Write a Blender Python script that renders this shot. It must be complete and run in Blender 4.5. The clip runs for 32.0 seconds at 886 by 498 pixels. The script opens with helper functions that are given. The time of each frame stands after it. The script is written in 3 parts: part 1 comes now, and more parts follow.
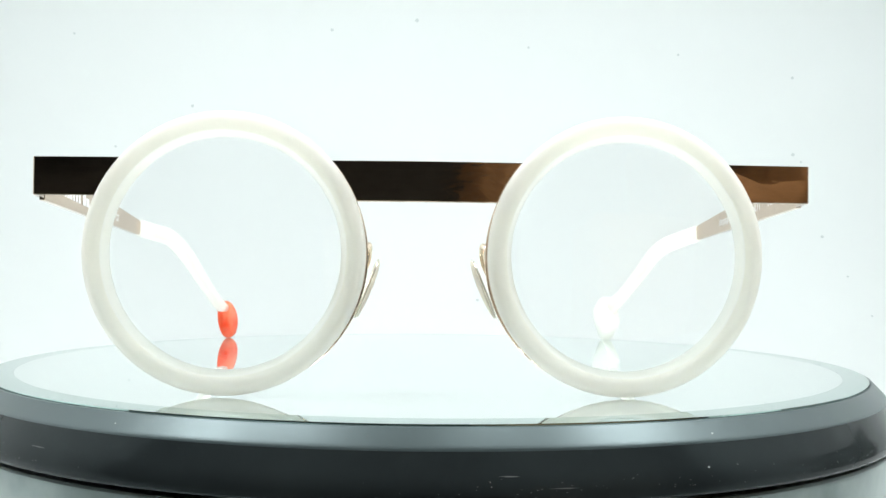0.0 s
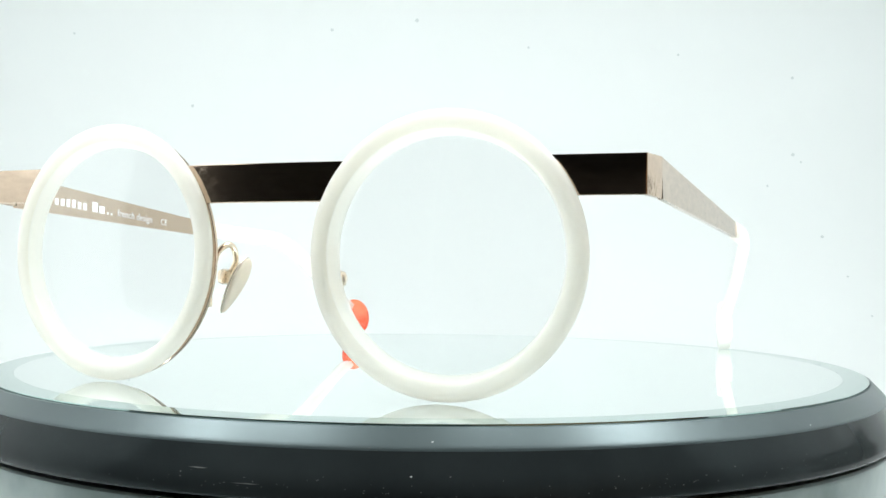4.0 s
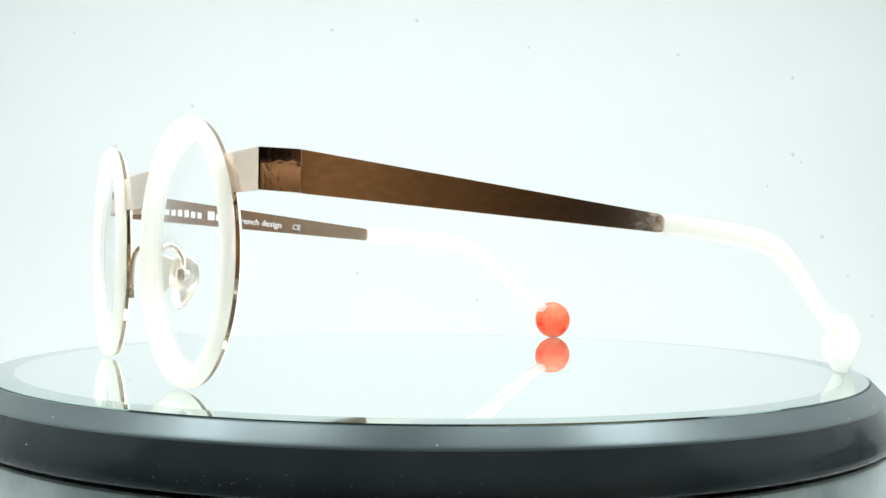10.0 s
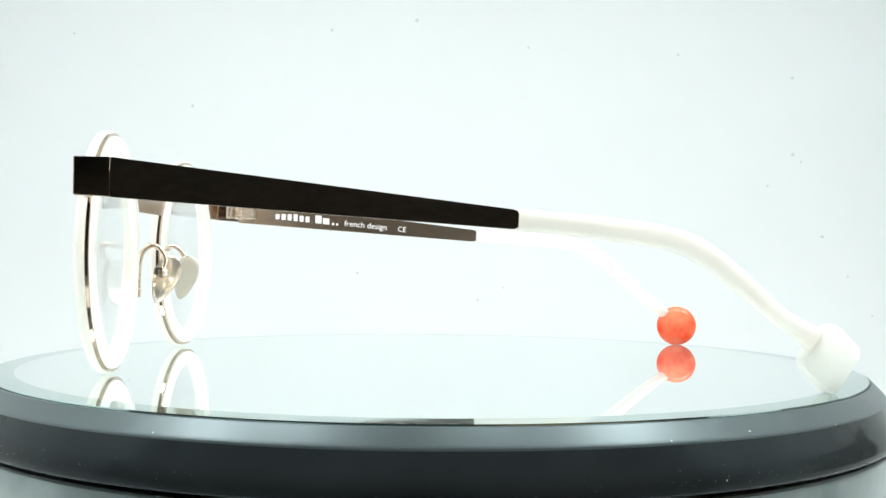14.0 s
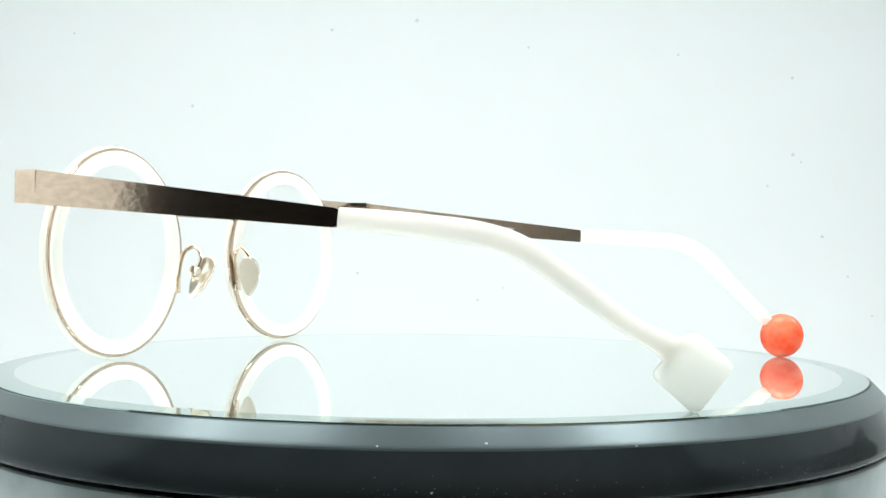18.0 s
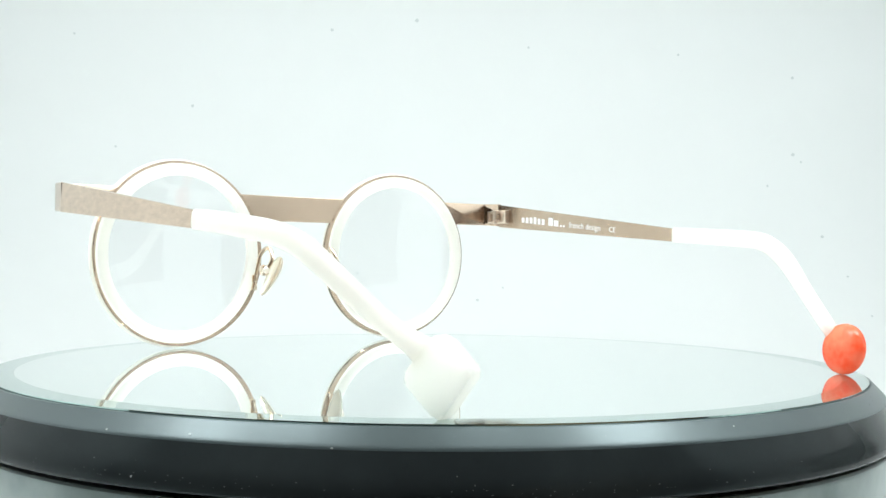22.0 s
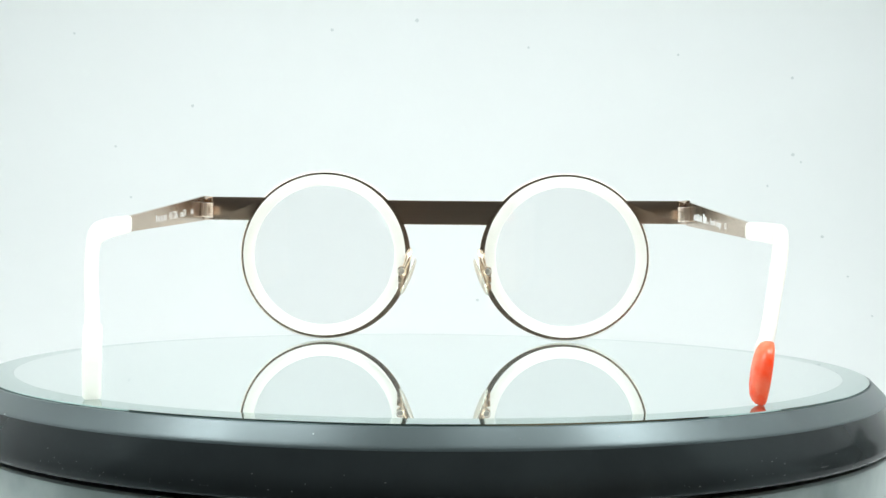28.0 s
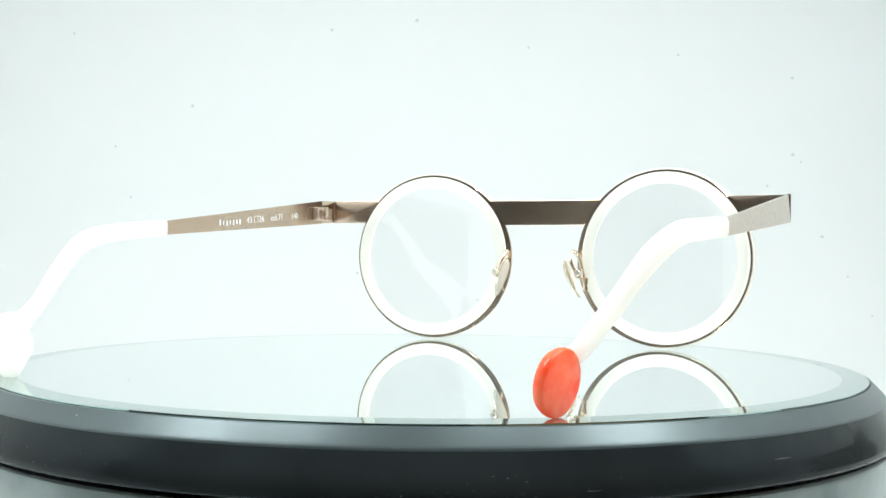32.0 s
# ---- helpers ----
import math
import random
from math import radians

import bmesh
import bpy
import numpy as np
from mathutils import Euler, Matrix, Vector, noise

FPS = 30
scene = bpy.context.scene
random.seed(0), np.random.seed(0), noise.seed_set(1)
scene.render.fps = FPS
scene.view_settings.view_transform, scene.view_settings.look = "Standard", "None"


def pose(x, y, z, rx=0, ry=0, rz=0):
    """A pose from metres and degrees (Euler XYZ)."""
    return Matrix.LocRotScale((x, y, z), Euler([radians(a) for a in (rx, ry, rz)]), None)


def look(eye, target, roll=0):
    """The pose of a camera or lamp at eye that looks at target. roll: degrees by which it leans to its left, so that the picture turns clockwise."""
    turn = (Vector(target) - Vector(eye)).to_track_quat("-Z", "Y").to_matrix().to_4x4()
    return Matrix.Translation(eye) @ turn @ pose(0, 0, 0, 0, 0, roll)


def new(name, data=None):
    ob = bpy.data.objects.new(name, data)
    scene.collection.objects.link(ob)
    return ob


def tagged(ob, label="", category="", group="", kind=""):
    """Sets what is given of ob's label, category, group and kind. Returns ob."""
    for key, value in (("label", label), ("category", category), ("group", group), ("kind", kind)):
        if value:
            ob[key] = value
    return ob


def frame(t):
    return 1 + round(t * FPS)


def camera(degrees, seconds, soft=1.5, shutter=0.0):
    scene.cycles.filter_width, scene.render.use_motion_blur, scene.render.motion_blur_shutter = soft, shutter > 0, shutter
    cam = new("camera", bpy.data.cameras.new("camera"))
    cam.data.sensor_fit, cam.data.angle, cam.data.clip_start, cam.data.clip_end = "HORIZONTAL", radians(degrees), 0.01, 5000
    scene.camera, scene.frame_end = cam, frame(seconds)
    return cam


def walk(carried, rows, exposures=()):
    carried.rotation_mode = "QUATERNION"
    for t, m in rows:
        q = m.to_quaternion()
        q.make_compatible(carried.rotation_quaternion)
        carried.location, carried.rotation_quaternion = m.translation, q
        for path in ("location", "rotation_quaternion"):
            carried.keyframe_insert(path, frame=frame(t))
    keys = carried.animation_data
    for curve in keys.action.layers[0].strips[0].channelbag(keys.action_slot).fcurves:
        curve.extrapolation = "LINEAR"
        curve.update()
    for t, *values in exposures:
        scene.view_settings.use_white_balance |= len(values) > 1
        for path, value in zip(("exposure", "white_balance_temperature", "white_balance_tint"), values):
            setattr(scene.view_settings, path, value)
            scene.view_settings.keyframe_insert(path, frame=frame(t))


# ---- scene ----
MM = 0.001
# ---------------------------------------------------------------- camera
cam = camera(43.57, 32.0)
EYE = Vector((0.0, -0.2547, 0.0241))
AIM = EYE + Vector((math.sin(radians(0.621)), math.cos(radians(0.621)), math.tan(radians(0.414))))
walk(cam, [(0.0, look(EYE, AIM, 0.569)), (32.0, look(EYE, AIM, 0.569))],
     exposures=[(0.0, 0.06), (7.0, 0.035), (20.0, 0.0), (27.0, -0.025), (32.0, 0.005)])

# ---------------------------------------------------------------- light
world = bpy.data.worlds.new("room_air")
scene.world = world
world.use_nodes = True
world.node_tree.nodes["Background"].inputs["Color"].default_value = (0.55, 0.6, 0.62, 1)
world.node_tree.nodes["Background"].inputs["Strength"].default_value = 0.02

BOX_X, BOX_TOP, BOX_BACK, BOX_FRONT, FLOOR = 0.33, 0.42, 0.52, -0.160, -0.046


LED_PANELS = [(-0.29, -0.08, 0.08, 0.08), (-0.16, -0.09, 0.08, 0.08), (0.07, -0.09, 0.06, 0.08), (0.25, -0.09, 0.12, 0.08)]


def panel_lamp(x, y, wide, deep, power):
    data = bpy.data.lights.new("led_panel_light", "AREA")
    data.shape, data.size, data.size_y, data.energy = "RECTANGLE", wide, deep, power
    data.color = (0.975, 1.0, 1.0)
    ob = new("led_panel_light", data)
    ob.matrix_world = pose(x, y, BOX_TOP - 0.016)
    return ob


for row in LED_PANELS:
    panel_lamp(*row, 4.6 * row[2] / 0.34)


# ---------------------------------------------------------------- materials
def nodes_of(name):
    m = bpy.data.materials.new(name)
    m.use_nodes = True
    return m, m.node_tree, m.node_tree.nodes["Principled BSDF"]


def setp(b, **kw):
    for key, v in kw.items():
        b.inputs[key.replace("_", " ")].default_value = v


def noise_node(tree, scale, detail=4.0, rough=0.55, stretch=None):
    tc = tree.nodes.new("ShaderNodeTexCoord")
    n = tree.nodes.new("ShaderNodeTexNoise")
    n.inputs["Scale"].default_value, n.inputs["Detail"].default_value, n.inputs["Roughness"].default_value = scale, detail, rough
    if stretch:
        mp = tree.nodes.new("ShaderNodeMapping")
        mp.inputs["Scale"].default_value = stretch
        tree.links.new(tc.outputs["Object"], mp.inputs["Vector"])
        tree.links.new(mp.outputs["Vector"], n.inputs["Vector"])
    else:
        tree.links.new(tc.outputs["Object"], n.inputs["Vector"])
    return n


def ramp(tree, src, stops):
    r = tree.nodes.new("ShaderNodeValToRGB")
    while len(r.color_ramp.elements) < len(stops):
        r.color_ramp.elements.new(0.5)
    for el, (p, c) in zip(r.color_ramp.elements, stops):
        el.position, el.color = p, (*c, 1) if len(c) == 3 else c
    tree.links.new(src, r.inputs["Fac"])
    return r


def vary(tree, bsdf, node, socket, lo, hi, a=0.35, b=0.65):
    mr = tree.nodes.new("ShaderNodeMapRange")
    for key, v in (("From Min", a), ("From Max", b), ("To Min", lo), ("To Max", hi)):
        mr.inputs[key].default_value = v
    tree.links.new(node.outputs["Fac"], mr.inputs["Value"])
    tree.links.new(mr.outputs["Result"], bsdf.inputs[socket])


def bump(tree, bsdf, node, strength, distance):
    bp = tree.nodes.new("ShaderNodeBump")
    bp.inputs["Strength"].default_value, bp.inputs["Distance"].default_value = strength, distance
    tree.links.new(node.outputs["Fac"], bp.inputs["Height"])
    tree.links.new(bp.outputs["Normal"], bsdf.inputs["Normal"])


def metal(name, color, rough, wave, wave_scale=180.0, mottle=0.05, stretch=None):
    m, tree, b = nodes_of(name)
    n = noise_node(tree, wave_scale if stretch else 520.0, 3.0, 0.55, stretch)
    lo, hi = tuple(c * (1 - mottle) for c in color), tuple(min(1, c * (1 + mottle)) for c in color)
    tree.links.new(ramp(tree, n.outputs["Fac"], [(0.3, lo), (0.7, hi)]).outputs["Color"], b.inputs["Base Color"])
    setp(b, Metallic=1.0)
    b.inputs["Roughness"].default_value = rough
    if wave:
        bump(tree, b, noise_node(tree, wave_scale, 2.0, 0.5, stretch), wave, 0.0004)
    return m


def plastic(name, lo, hi, rough, coat=0.0, scale=300.0, bumps=0.0, spread=0.3):
    m, tree, b = nodes_of(name)
    n = noise_node(tree, scale, 5.0)
    tree.links.new(ramp(tree, n.outputs["Fac"], [(0.35, lo), (0.65, hi)]).outputs["Color"], b.inputs["Base Color"])
    vary(tree, b, n, "Roughness", rough * (1 - spread), rough * (1 + spread))
    b.inputs["Coat Weight"].default_value = coat
    if bumps:
        bump(tree, b, n, bumps, 0.0002)
    return m


def dusty(m, tint, shine=0.5, scale=520.0, cut=0.66, dust=(0.30, 0.33, 0.33)):
    """Sparse pale dust and nicks on a plastic, and a cool sheen."""
    tree = m.node_tree
    b = tree.nodes["Principled BSDF"]
    b.inputs["Specular Tint"].default_value = (*tint, 1)
    b.inputs["Specular IOR Level"].default_value = shine
    base = b.inputs["Base Color"].links[0].from_socket
    n = noise_node(tree, scale, 2.0, 0.7)
    mask = ramp(tree, n.outputs["Fac"], [(cut, (0, 0, 0)), (cut + 0.05, (1, 1, 1))])
    mix = tree.nodes.new("ShaderNodeMix")
    mix.data_type = "RGBA"
    tree.links.new(mask.outputs["Color"], mix.inputs[0])
    tree.links.new(base, mix.inputs[6])
    mix.inputs[7].default_value = (*dust, 1)
    tree.links.new(mix.outputs[2], b.inputs["Base Color"])
    return m


def acetate(name, lo, hi, glow, rough=0.26, depth=0.003, grain=260.0, detail=4.0):
    """Milky, light-passing acetate: part scatters inside, part lets the light behind it through."""
    m, tree, b = nodes_of(name)
    n = noise_node(tree, grain, detail)
    r = ramp(tree, n.outputs["Fac"], [(0.3, lo), (0.7, hi)])
    tree.links.new(r.outputs["Color"], b.inputs["Base Color"])
    setp(b, Subsurface_Weight=1.0, Subsurface_Scale=depth, Roughness=rough, Specular_IOR_Level=0.5)
    b.inputs["Subsurface Radius"].default_value = (1.0, 0.97, 0.9)
    tr = tree.nodes.new("ShaderNodeBsdfTranslucent")
    tree.links.new(r.outputs["Color"], tr.inputs["Color"])
    mix = tree.nodes.new("ShaderNodeMixShader")
    mix.inputs["Fac"].default_value = glow
    tree.links.new(b.outputs["BSDF"], mix.inputs[1])
    tree.links.new(tr.outputs["BSDF"], mix.inputs[2])
    tree.links.new(mix.outputs["Shader"], tree.nodes["Material Output"].inputs["Surface"])
    return m


def lens_material(name, color, shine):
    """A thin flat lens: it lets light straight through and mirrors a little, more at a slant."""
    m = bpy.data.materials.new(name)
    m.use_nodes = True
    tree = m.node_tree
    tree.nodes.remove(tree.nodes["Principled BSDF"])
    clear, gloss, mix = (tree.nodes.new("ShaderNode" + k) for k in ("BsdfTransparent", "BsdfGlossy", "MixShader"))
    slant = tree.nodes.new("ShaderNodeLayerWeight")
    slant.inputs["Blend"].default_value = 0.5
    power, gain = tree.nodes.new("ShaderNodeMath"), tree.nodes.new("ShaderNodeMath")
    power.operation, gain.operation = "POWER", "MULTIPLY_ADD"
    power.inputs[1].default_value = 5.0
    gain.inputs[1].default_value, gain.inputs[2].default_value = 0.6, shine
    clear.inputs["Color"].default_value = (*color, 1)
    gloss.inputs["Roughness"].default_value = 0.02
    tree.links.new(slant.outputs["Facing"], power.inputs[0])
    tree.links.new(power.outputs[0], gain.inputs[0])
    tree.links.new(gain.outputs[0], mix.inputs["Fac"])
    tree.links.new(clear.outputs["BSDF"], mix.inputs[1])
    tree.links.new(gloss.outputs["BSDF"], mix.inputs[2])
    tree.links.new(mix.outputs["Shader"], tree.nodes["Material Output"].inputs["Surface"])
    return m


GOLD = metal("rose_gold_plate", (0.575, 0.445, 0.345), 0.11, 0.17, 620.0, 0.08, (0.45, 1.0, 1.2))
GOLD_SATIN = metal("satin_rose_gold", (0.60, 0.47, 0.365), 0.24, 0.0)
HINGE = metal("brushed_light_gold", (0.95, 0.83, 0.72), 0.3, 0.0)
GOLD_WIRE = metal("polished_gold_wire", (0.88, 0.73, 0.58), 0.2, 0.0)
WHITE = acetate("milky_white_acetate", (0.985, 0.977, 0.932), (0.991, 0.985, 0.948), 0.58, 0.12, 0.008)
CREAM = acetate("cream_white_acetate", (0.988, 0.977, 0.915), (0.992, 0.984, 0.93), 0.55, 0.34, 0.006)
# lit copy of the rim's acetate: the inner edge's brightness put into the material
LIT_LIP = acetate("lit_edge_acetate", (0.998, 0.997, 0.985), (0.999, 0.998, 0.988), 0.95, 0.2, 0.006)
ORANGE = acetate("coral_orange_acetate", (0.94, 0.095, 0.015), (0.985, 0.42, 0.25), 0.5, 0.2, 0.002, 170.0, 3.0)
PAD = acetate("pale_silicone", (0.99, 0.955, 0.905), (0.995, 0.97, 0.925), 0.66, 0.2, 0.004)
PAD_BACK = metal("pale_gold_plate", (0.965, 0.91, 0.79), 0.16, 0.0)
PAD_BACK.node_tree.nodes["Principled BSDF"].inputs["Metallic"].default_value = 0.72
STEEL = metal("steel_screw", (0.92, 0.87, 0.80), 0.3, 0.0)
# stretched mottle paints the ripples' bright and dark reflections into the base colour
GOLD_TEMPLE = metal("rippled_rose_gold", (0.58, 0.455, 0.355), 0.11, 0.085, 850.0, 0.12, (1.0, 0.42, 1.2))
LENS = lens_material("demo_lens", (0.990, 0.994, 0.994), 0.044)
PRINT = plastic("white_print", (0.85, 0.85, 0.84), (0.9, 0.9, 0.9), 0.5)
RIM = plastic("glossy_black_plastic", (0.013, 0.0165, 0.0175), (0.019, 0.024, 0.025), 0.12, 0.0, 40.0, 0.0, 0.3)
RIM_TOP = plastic("satin_gunmetal_plastic", (0.042, 0.056, 0.058), (0.046, 0.061, 0.063), 0.32, 0.0, 90.0, 0.0, 0.03)
BASE = plastic("dark_grey_plastic", (0.12, 0.155, 0.152), (0.26, 0.31, 0.30), 0.32, 0.0, 45.0, 0.0, 0.15)
for coated, cut, shine in ((RIM, 0.80, 0.085), (RIM_TOP, 0.80, 0.45), (BASE, 0.76, 0.3)):
    dusty(coated, (0.72, 0.93, 0.97), shine, cut=cut, dust=(0.13, 0.15, 0.15))
SWEEP = plastic("white_pvc_sheet", (0.826, 0.857, 0.852), (0.84, 0.87, 0.866), 0.75, 0.0, 14.0)
DARK = plastic("dark_room_paint", (0.19, 0.19, 0.175), (0.25, 0.25, 0.23), 0.8, 0.0, 6.0)
CHARCOAL = plastic("dark_grey_box_plastic", (0.13, 0.135, 0.13), (0.17, 0.175, 0.165), 0.45, 0.0, 30.0)
GREY = plastic("grey_laminate", (0.17, 0.185, 0.18), (0.21, 0.225, 0.215), 0.5, 0.0, 20.0)
BROWN = plastic("brown_stand_in", (0.28, 0.155, 0.068), (0.38, 0.22, 0.10), 0.5, 0.0, 12.0)
LED = plastic("white_aluminium", (0.75, 0.76, 0.77), (0.8, 0.8, 0.8), 0.4)
PALE = plastic("pale_dust", (0.30, 0.33, 0.33), (0.48, 0.52, 0.52), 0.8)
SCUFF = plastic("pale_scuff", (0.045, 0.052, 0.052), (0.10, 0.11, 0.11), 0.7)
DUST = plastic("grey_dust", (0.60, 0.65, 0.65), (0.67, 0.71, 0.71), 0.9)


def mirror_material(name, color, rough, silver):
    m, tree, b = nodes_of(name)
    n = noise_node(tree, 60.0, 6.0, 0.6)
    lo = tuple(c * 0.985 for c in color)
    tree.links.new(ramp(tree, n.outputs["Fac"], [(0.35, lo), (0.65, color)]).outputs["Color"], b.inputs["Base Color"])
    setp(b, Metallic=silver)
    vary(tree, b, n, "Roughness", rough * 0.5, rough * 1.5)
    return m


MIRROR = mirror_material("mirror_glass", (0.755, 0.83, 0.82), 0.012, 0.9)
BEVEL = mirror_material("green_glass_bevel", (0.40, 0.53, 0.505), 0.04, 0.92)


# ---------------------------------------------------------------- mesh helpers (millimetres)
def thing(name, label, category, group="", kind=""):
    return tagged(new(name), label, category, group, kind)


def part(name, bm, material, parent, label="", angle=35.0, scale=MM):
    """Links a bmesh, in millimetres, as one mesh object under a thing or a part."""
    if scale != 1.0:
        bmesh.ops.scale(bm, vec=(scale,) * 3, verts=bm.verts)
    bmesh.ops.recalc_face_normals(bm, faces=bm.faces)
    me = bpy.data.meshes.new(name)
    bm.to_mesh(me)
    bm.free()
    me.polygons.foreach_set("use_smooth", [True] * len(me.polygons))
    me.set_sharp_from_angle(angle=radians(angle))
    me.materials.append(material)
    ob = new(name, me)
    if parent:
        ob.parent = parent
    if label:
        ob["label"] = label
    return ob


def satin_side(ob, way):
    """The faces of a metal sheet that look one way are satin-finished."""
    ob.data.materials.append(GOLD_SATIN)
    for f in ob.data.polygons:
        if f.normal.dot(Vector(way)) > 0.9:
            f.material_index = 1
    return ob


def lathe(bm, profile, n=160, closed=True):
    """Turns a profile of (radius, height) round the z axis."""
    rings = []
    for r, z in profile:
        if r <= 1e-6:
            rings.append([bm.verts.new((0, 0, z))])
        else:
            rings.append([bm.verts.new((r * math.cos(2 * math.pi * i / n), r * math.sin(2 * math.pi * i / n), z)) for i in range(n)])
    pairs = list(zip(rings, rings[1:])) + ([(rings[-1], rings[0])] if closed else [])
    for a, b in pairs:
        for i in range(n):
            j = (i + 1) % n
            if len(a) == 1 and len(b) == 1:
                break
            if len(a) == 1:
                bm.faces.new((a[0], b[i], b[j]))
            elif len(b) == 1:
                bm.faces.new((a[i], a[j], b[0]))
            else:
                bm.faces.new((a[i], a[j], b[j], b[i]))
    return bm


def prism(bm, outline, put, bevel=0.0):
    """A closed outline of 2D points as a plate; put(u, v, side) gives the place, side 0 or 1."""
    rows = [[bm.verts.new(put(u, v, s)) for u, v in outline] for s in (0, 1)]
    n = len(outline)
    caps = [bm.faces.new(rows[0]), bm.faces.new(rows[1])]
    for i in range(n):
        j = (i + 1) % n
        bm.faces.new((rows[0][i], rows[0][j], rows[1][j], rows[1][i]))
    if bevel:
        edges = list({e for f in caps for e in f.edges})
        bmesh.ops.bevel(bm, geom=edges, offset=bevel, segments=2, profile=0.5, affect="EDGES", clamp_overlap=True)
    return bm


def block(bm, x0, x1, y0, y1, z0, z1, bevel=0.0):
    made = bmesh.new()
    prism(made, [(x0, y0), (x1, y0), (x1, y1), (x0, y1)], lambda u, v, s: (u, v, z1 if s else z0))
    if bevel:
        bmesh.ops.bevel(made, geom=list(made.edges), offset=bevel, segments=2, profile=0.5, affect="EDGES", clamp_overlap=True)
    join(bm, made)
    return bm


def join(bm, other, m=None):
    if m is not None:
        bmesh.ops.transform(other, matrix=m, verts=other.verts)
    me = bpy.data.meshes.new("joined")
    other.to_mesh(me)
    other.free()
    bm.from_mesh(me)
    bpy.data.meshes.remove(me)


def round_corners(points, radii, n=5):
    """Rounds the corners of a closed 2D outline."""
    out = []
    count = len(points)
    for i, (p, r) in enumerate(zip(points, radii)):
        p, a, b = Vector(p), Vector(points[i - 1]), Vector(points[(i + 1) % count])
        if r <= 0:
            out.append(tuple(p))
            continue
        da, db = (a - p).normalized(), (b - p).normalized()
        half = da.angle(db) / 2
        d = min(r / math.tan(half), (a - p).length * 0.48, (b - p).length * 0.48)
        for k in range(n + 1):
            t = k / n
            q = (p + da * d) * (1 - t) ** 2 + p * 2 * t * (1 - t) + (p + db * d) * t * t
            out.append(tuple(q))
    return out


def spline(points, per=8):
    """A smooth curve through the rows (any number of columns)."""
    pts = [np.array(p, float) for p in points]
    pts = [2 * pts[0] - pts[1]] + pts + [2 * pts[-1] - pts[-2]]
    out = []
    for i in range(1, len(pts) - 2):
        a, b, c, d = pts[i - 1:i + 3]
        for k in range(per):
            t = k / per
            out.append(0.5 * (2 * b + (c - a) * t + (2 * a - 5 * b + 4 * c - d) * t * t + (3 * b - a - 3 * c + d) * t ** 3))
    out.append(pts[-2])
    return out


def sweep(bm, rows, flat, ring=20, power=3.2):
    """A bar along rows of (x, y, z, height, thickness); flat: the way in which the thickness lies."""
    loops = []
    for i, row in enumerate(rows):
        a, b = rows[max(i - 1, 0)][:3], rows[min(i + 1, len(rows) - 1)][:3]
        along = Vector(b - a).normalized()
        side = (Vector(flat) - along * Vector(flat).dot(along)).normalized()
        up = along.cross(side).normalized()
        loop = []
        for k in range(ring):
            t = 2 * math.pi * k / ring
            c, s = math.cos(t), math.sin(t)
            h = math.copysign(abs(s) ** (2 / power), s) * row[3] / 2
            w = math.copysign(abs(c) ** (2 / power), c) * row[4] / 2
            loop.append(bm.verts.new(Vector(row[:3]) + up * h + side * w))
        loops.append(loop)
    for a, b in zip(loops, loops[1:]):
        for k in range(ring):
            j = (k + 1) % ring
            bm.faces.new((a[k], a[j], b[j], b[k]))
    bm.faces.new(loops[0][::-1])
    bm.faces.new(loops[-1])
    return bm


def smooth_wire(bm, points, radius, ring=14, per=14):
    rows = [np.array([*p, 2 * radius, 2 * radius]) for p in spline(points, per)]
    return sweep(bm, rows, (0.31, 0.2, 0.93), ring=ring, power=2.0)


# ---------------------------------------------------------------- the light tent
SWEEP_CURVE = [(BOX_BACK - 0.10 + 0.10 * math.sin(math.pi / 2 * k / 12), FLOOR + 0.10 * (1 - math.cos(math.pi / 2 * k / 12))) for k in range(13)]
SPECKS = [(-0.0114, 0.1893, 0.00134), (-0.0706, 0.1818, 0.00107), (-0.1673, 0.1277, 0.00107), (0.2532, 0.098, 0.00134), (0.2588, 0.0929, 0.00081), (0.274, 0.0407, 0.00108), (0.032, -0.0052, 0.00104), (-0.0507, 0.0122, 0.00105), (0.1719, 0.1673, 0.0008), (0.2523, 0.1519, 0.00107), (0.2355, 0.076, 0.0008), (0.0668, 0.1712, 0.0008), (0.0496, 0.0032, 0.00078), (0.2891, 0.0132, 0.00079), (-0.2204, 0.0987, 0.00079), (-0.2093, 0.0634, 0.00079), (-0.25, 0.1773, 0.0008), (0.2993, -0.0132, 0.00078)]


def sweep_at(z):
    """Depth and lean of the sheet at a height."""
    for (y0, z0), (y1, z1) in zip(SWEEP_CURVE, SWEEP_CURVE[1:] + [(BOX_BACK, BOX_TOP)]):
        if z <= z1:
            return y0 + (y1 - y0) * (z - z0) / (z1 - z0), math.atan2(y1 - y0, z1 - z0)
    return BOX_BACK, 0.0


def build_specks(sheet):
    """Small grey dust specks that cling to the sheet."""
    rng = random.Random(4)
    for x, z, r in SPECKS:
        y, lean = sweep_at(z)
        bm = bmesh.new()
        n = 14
        edge = [bm.verts.new((r * (0.75 + 0.5 * rng.random()) * math.cos(2 * math.pi * k / n), 0, r * (0.75 + 0.5 * rng.random()) * math.sin(2 * math.pi * k / n))) for k in range(n)]
        top = bm.verts.new((0, -r * 0.25, 0))
        for k in range(n):
            bm.faces.new((edge[k], edge[(k + 1) % n], top))
        ob = part("dust_speck", bm, DUST, sheet, scale=1.0)
        ob.matrix_world = Matrix.Translation((x, y - 0.0004, z + 0.0002)) @ Matrix.Rotation(-lean, 4, "X")


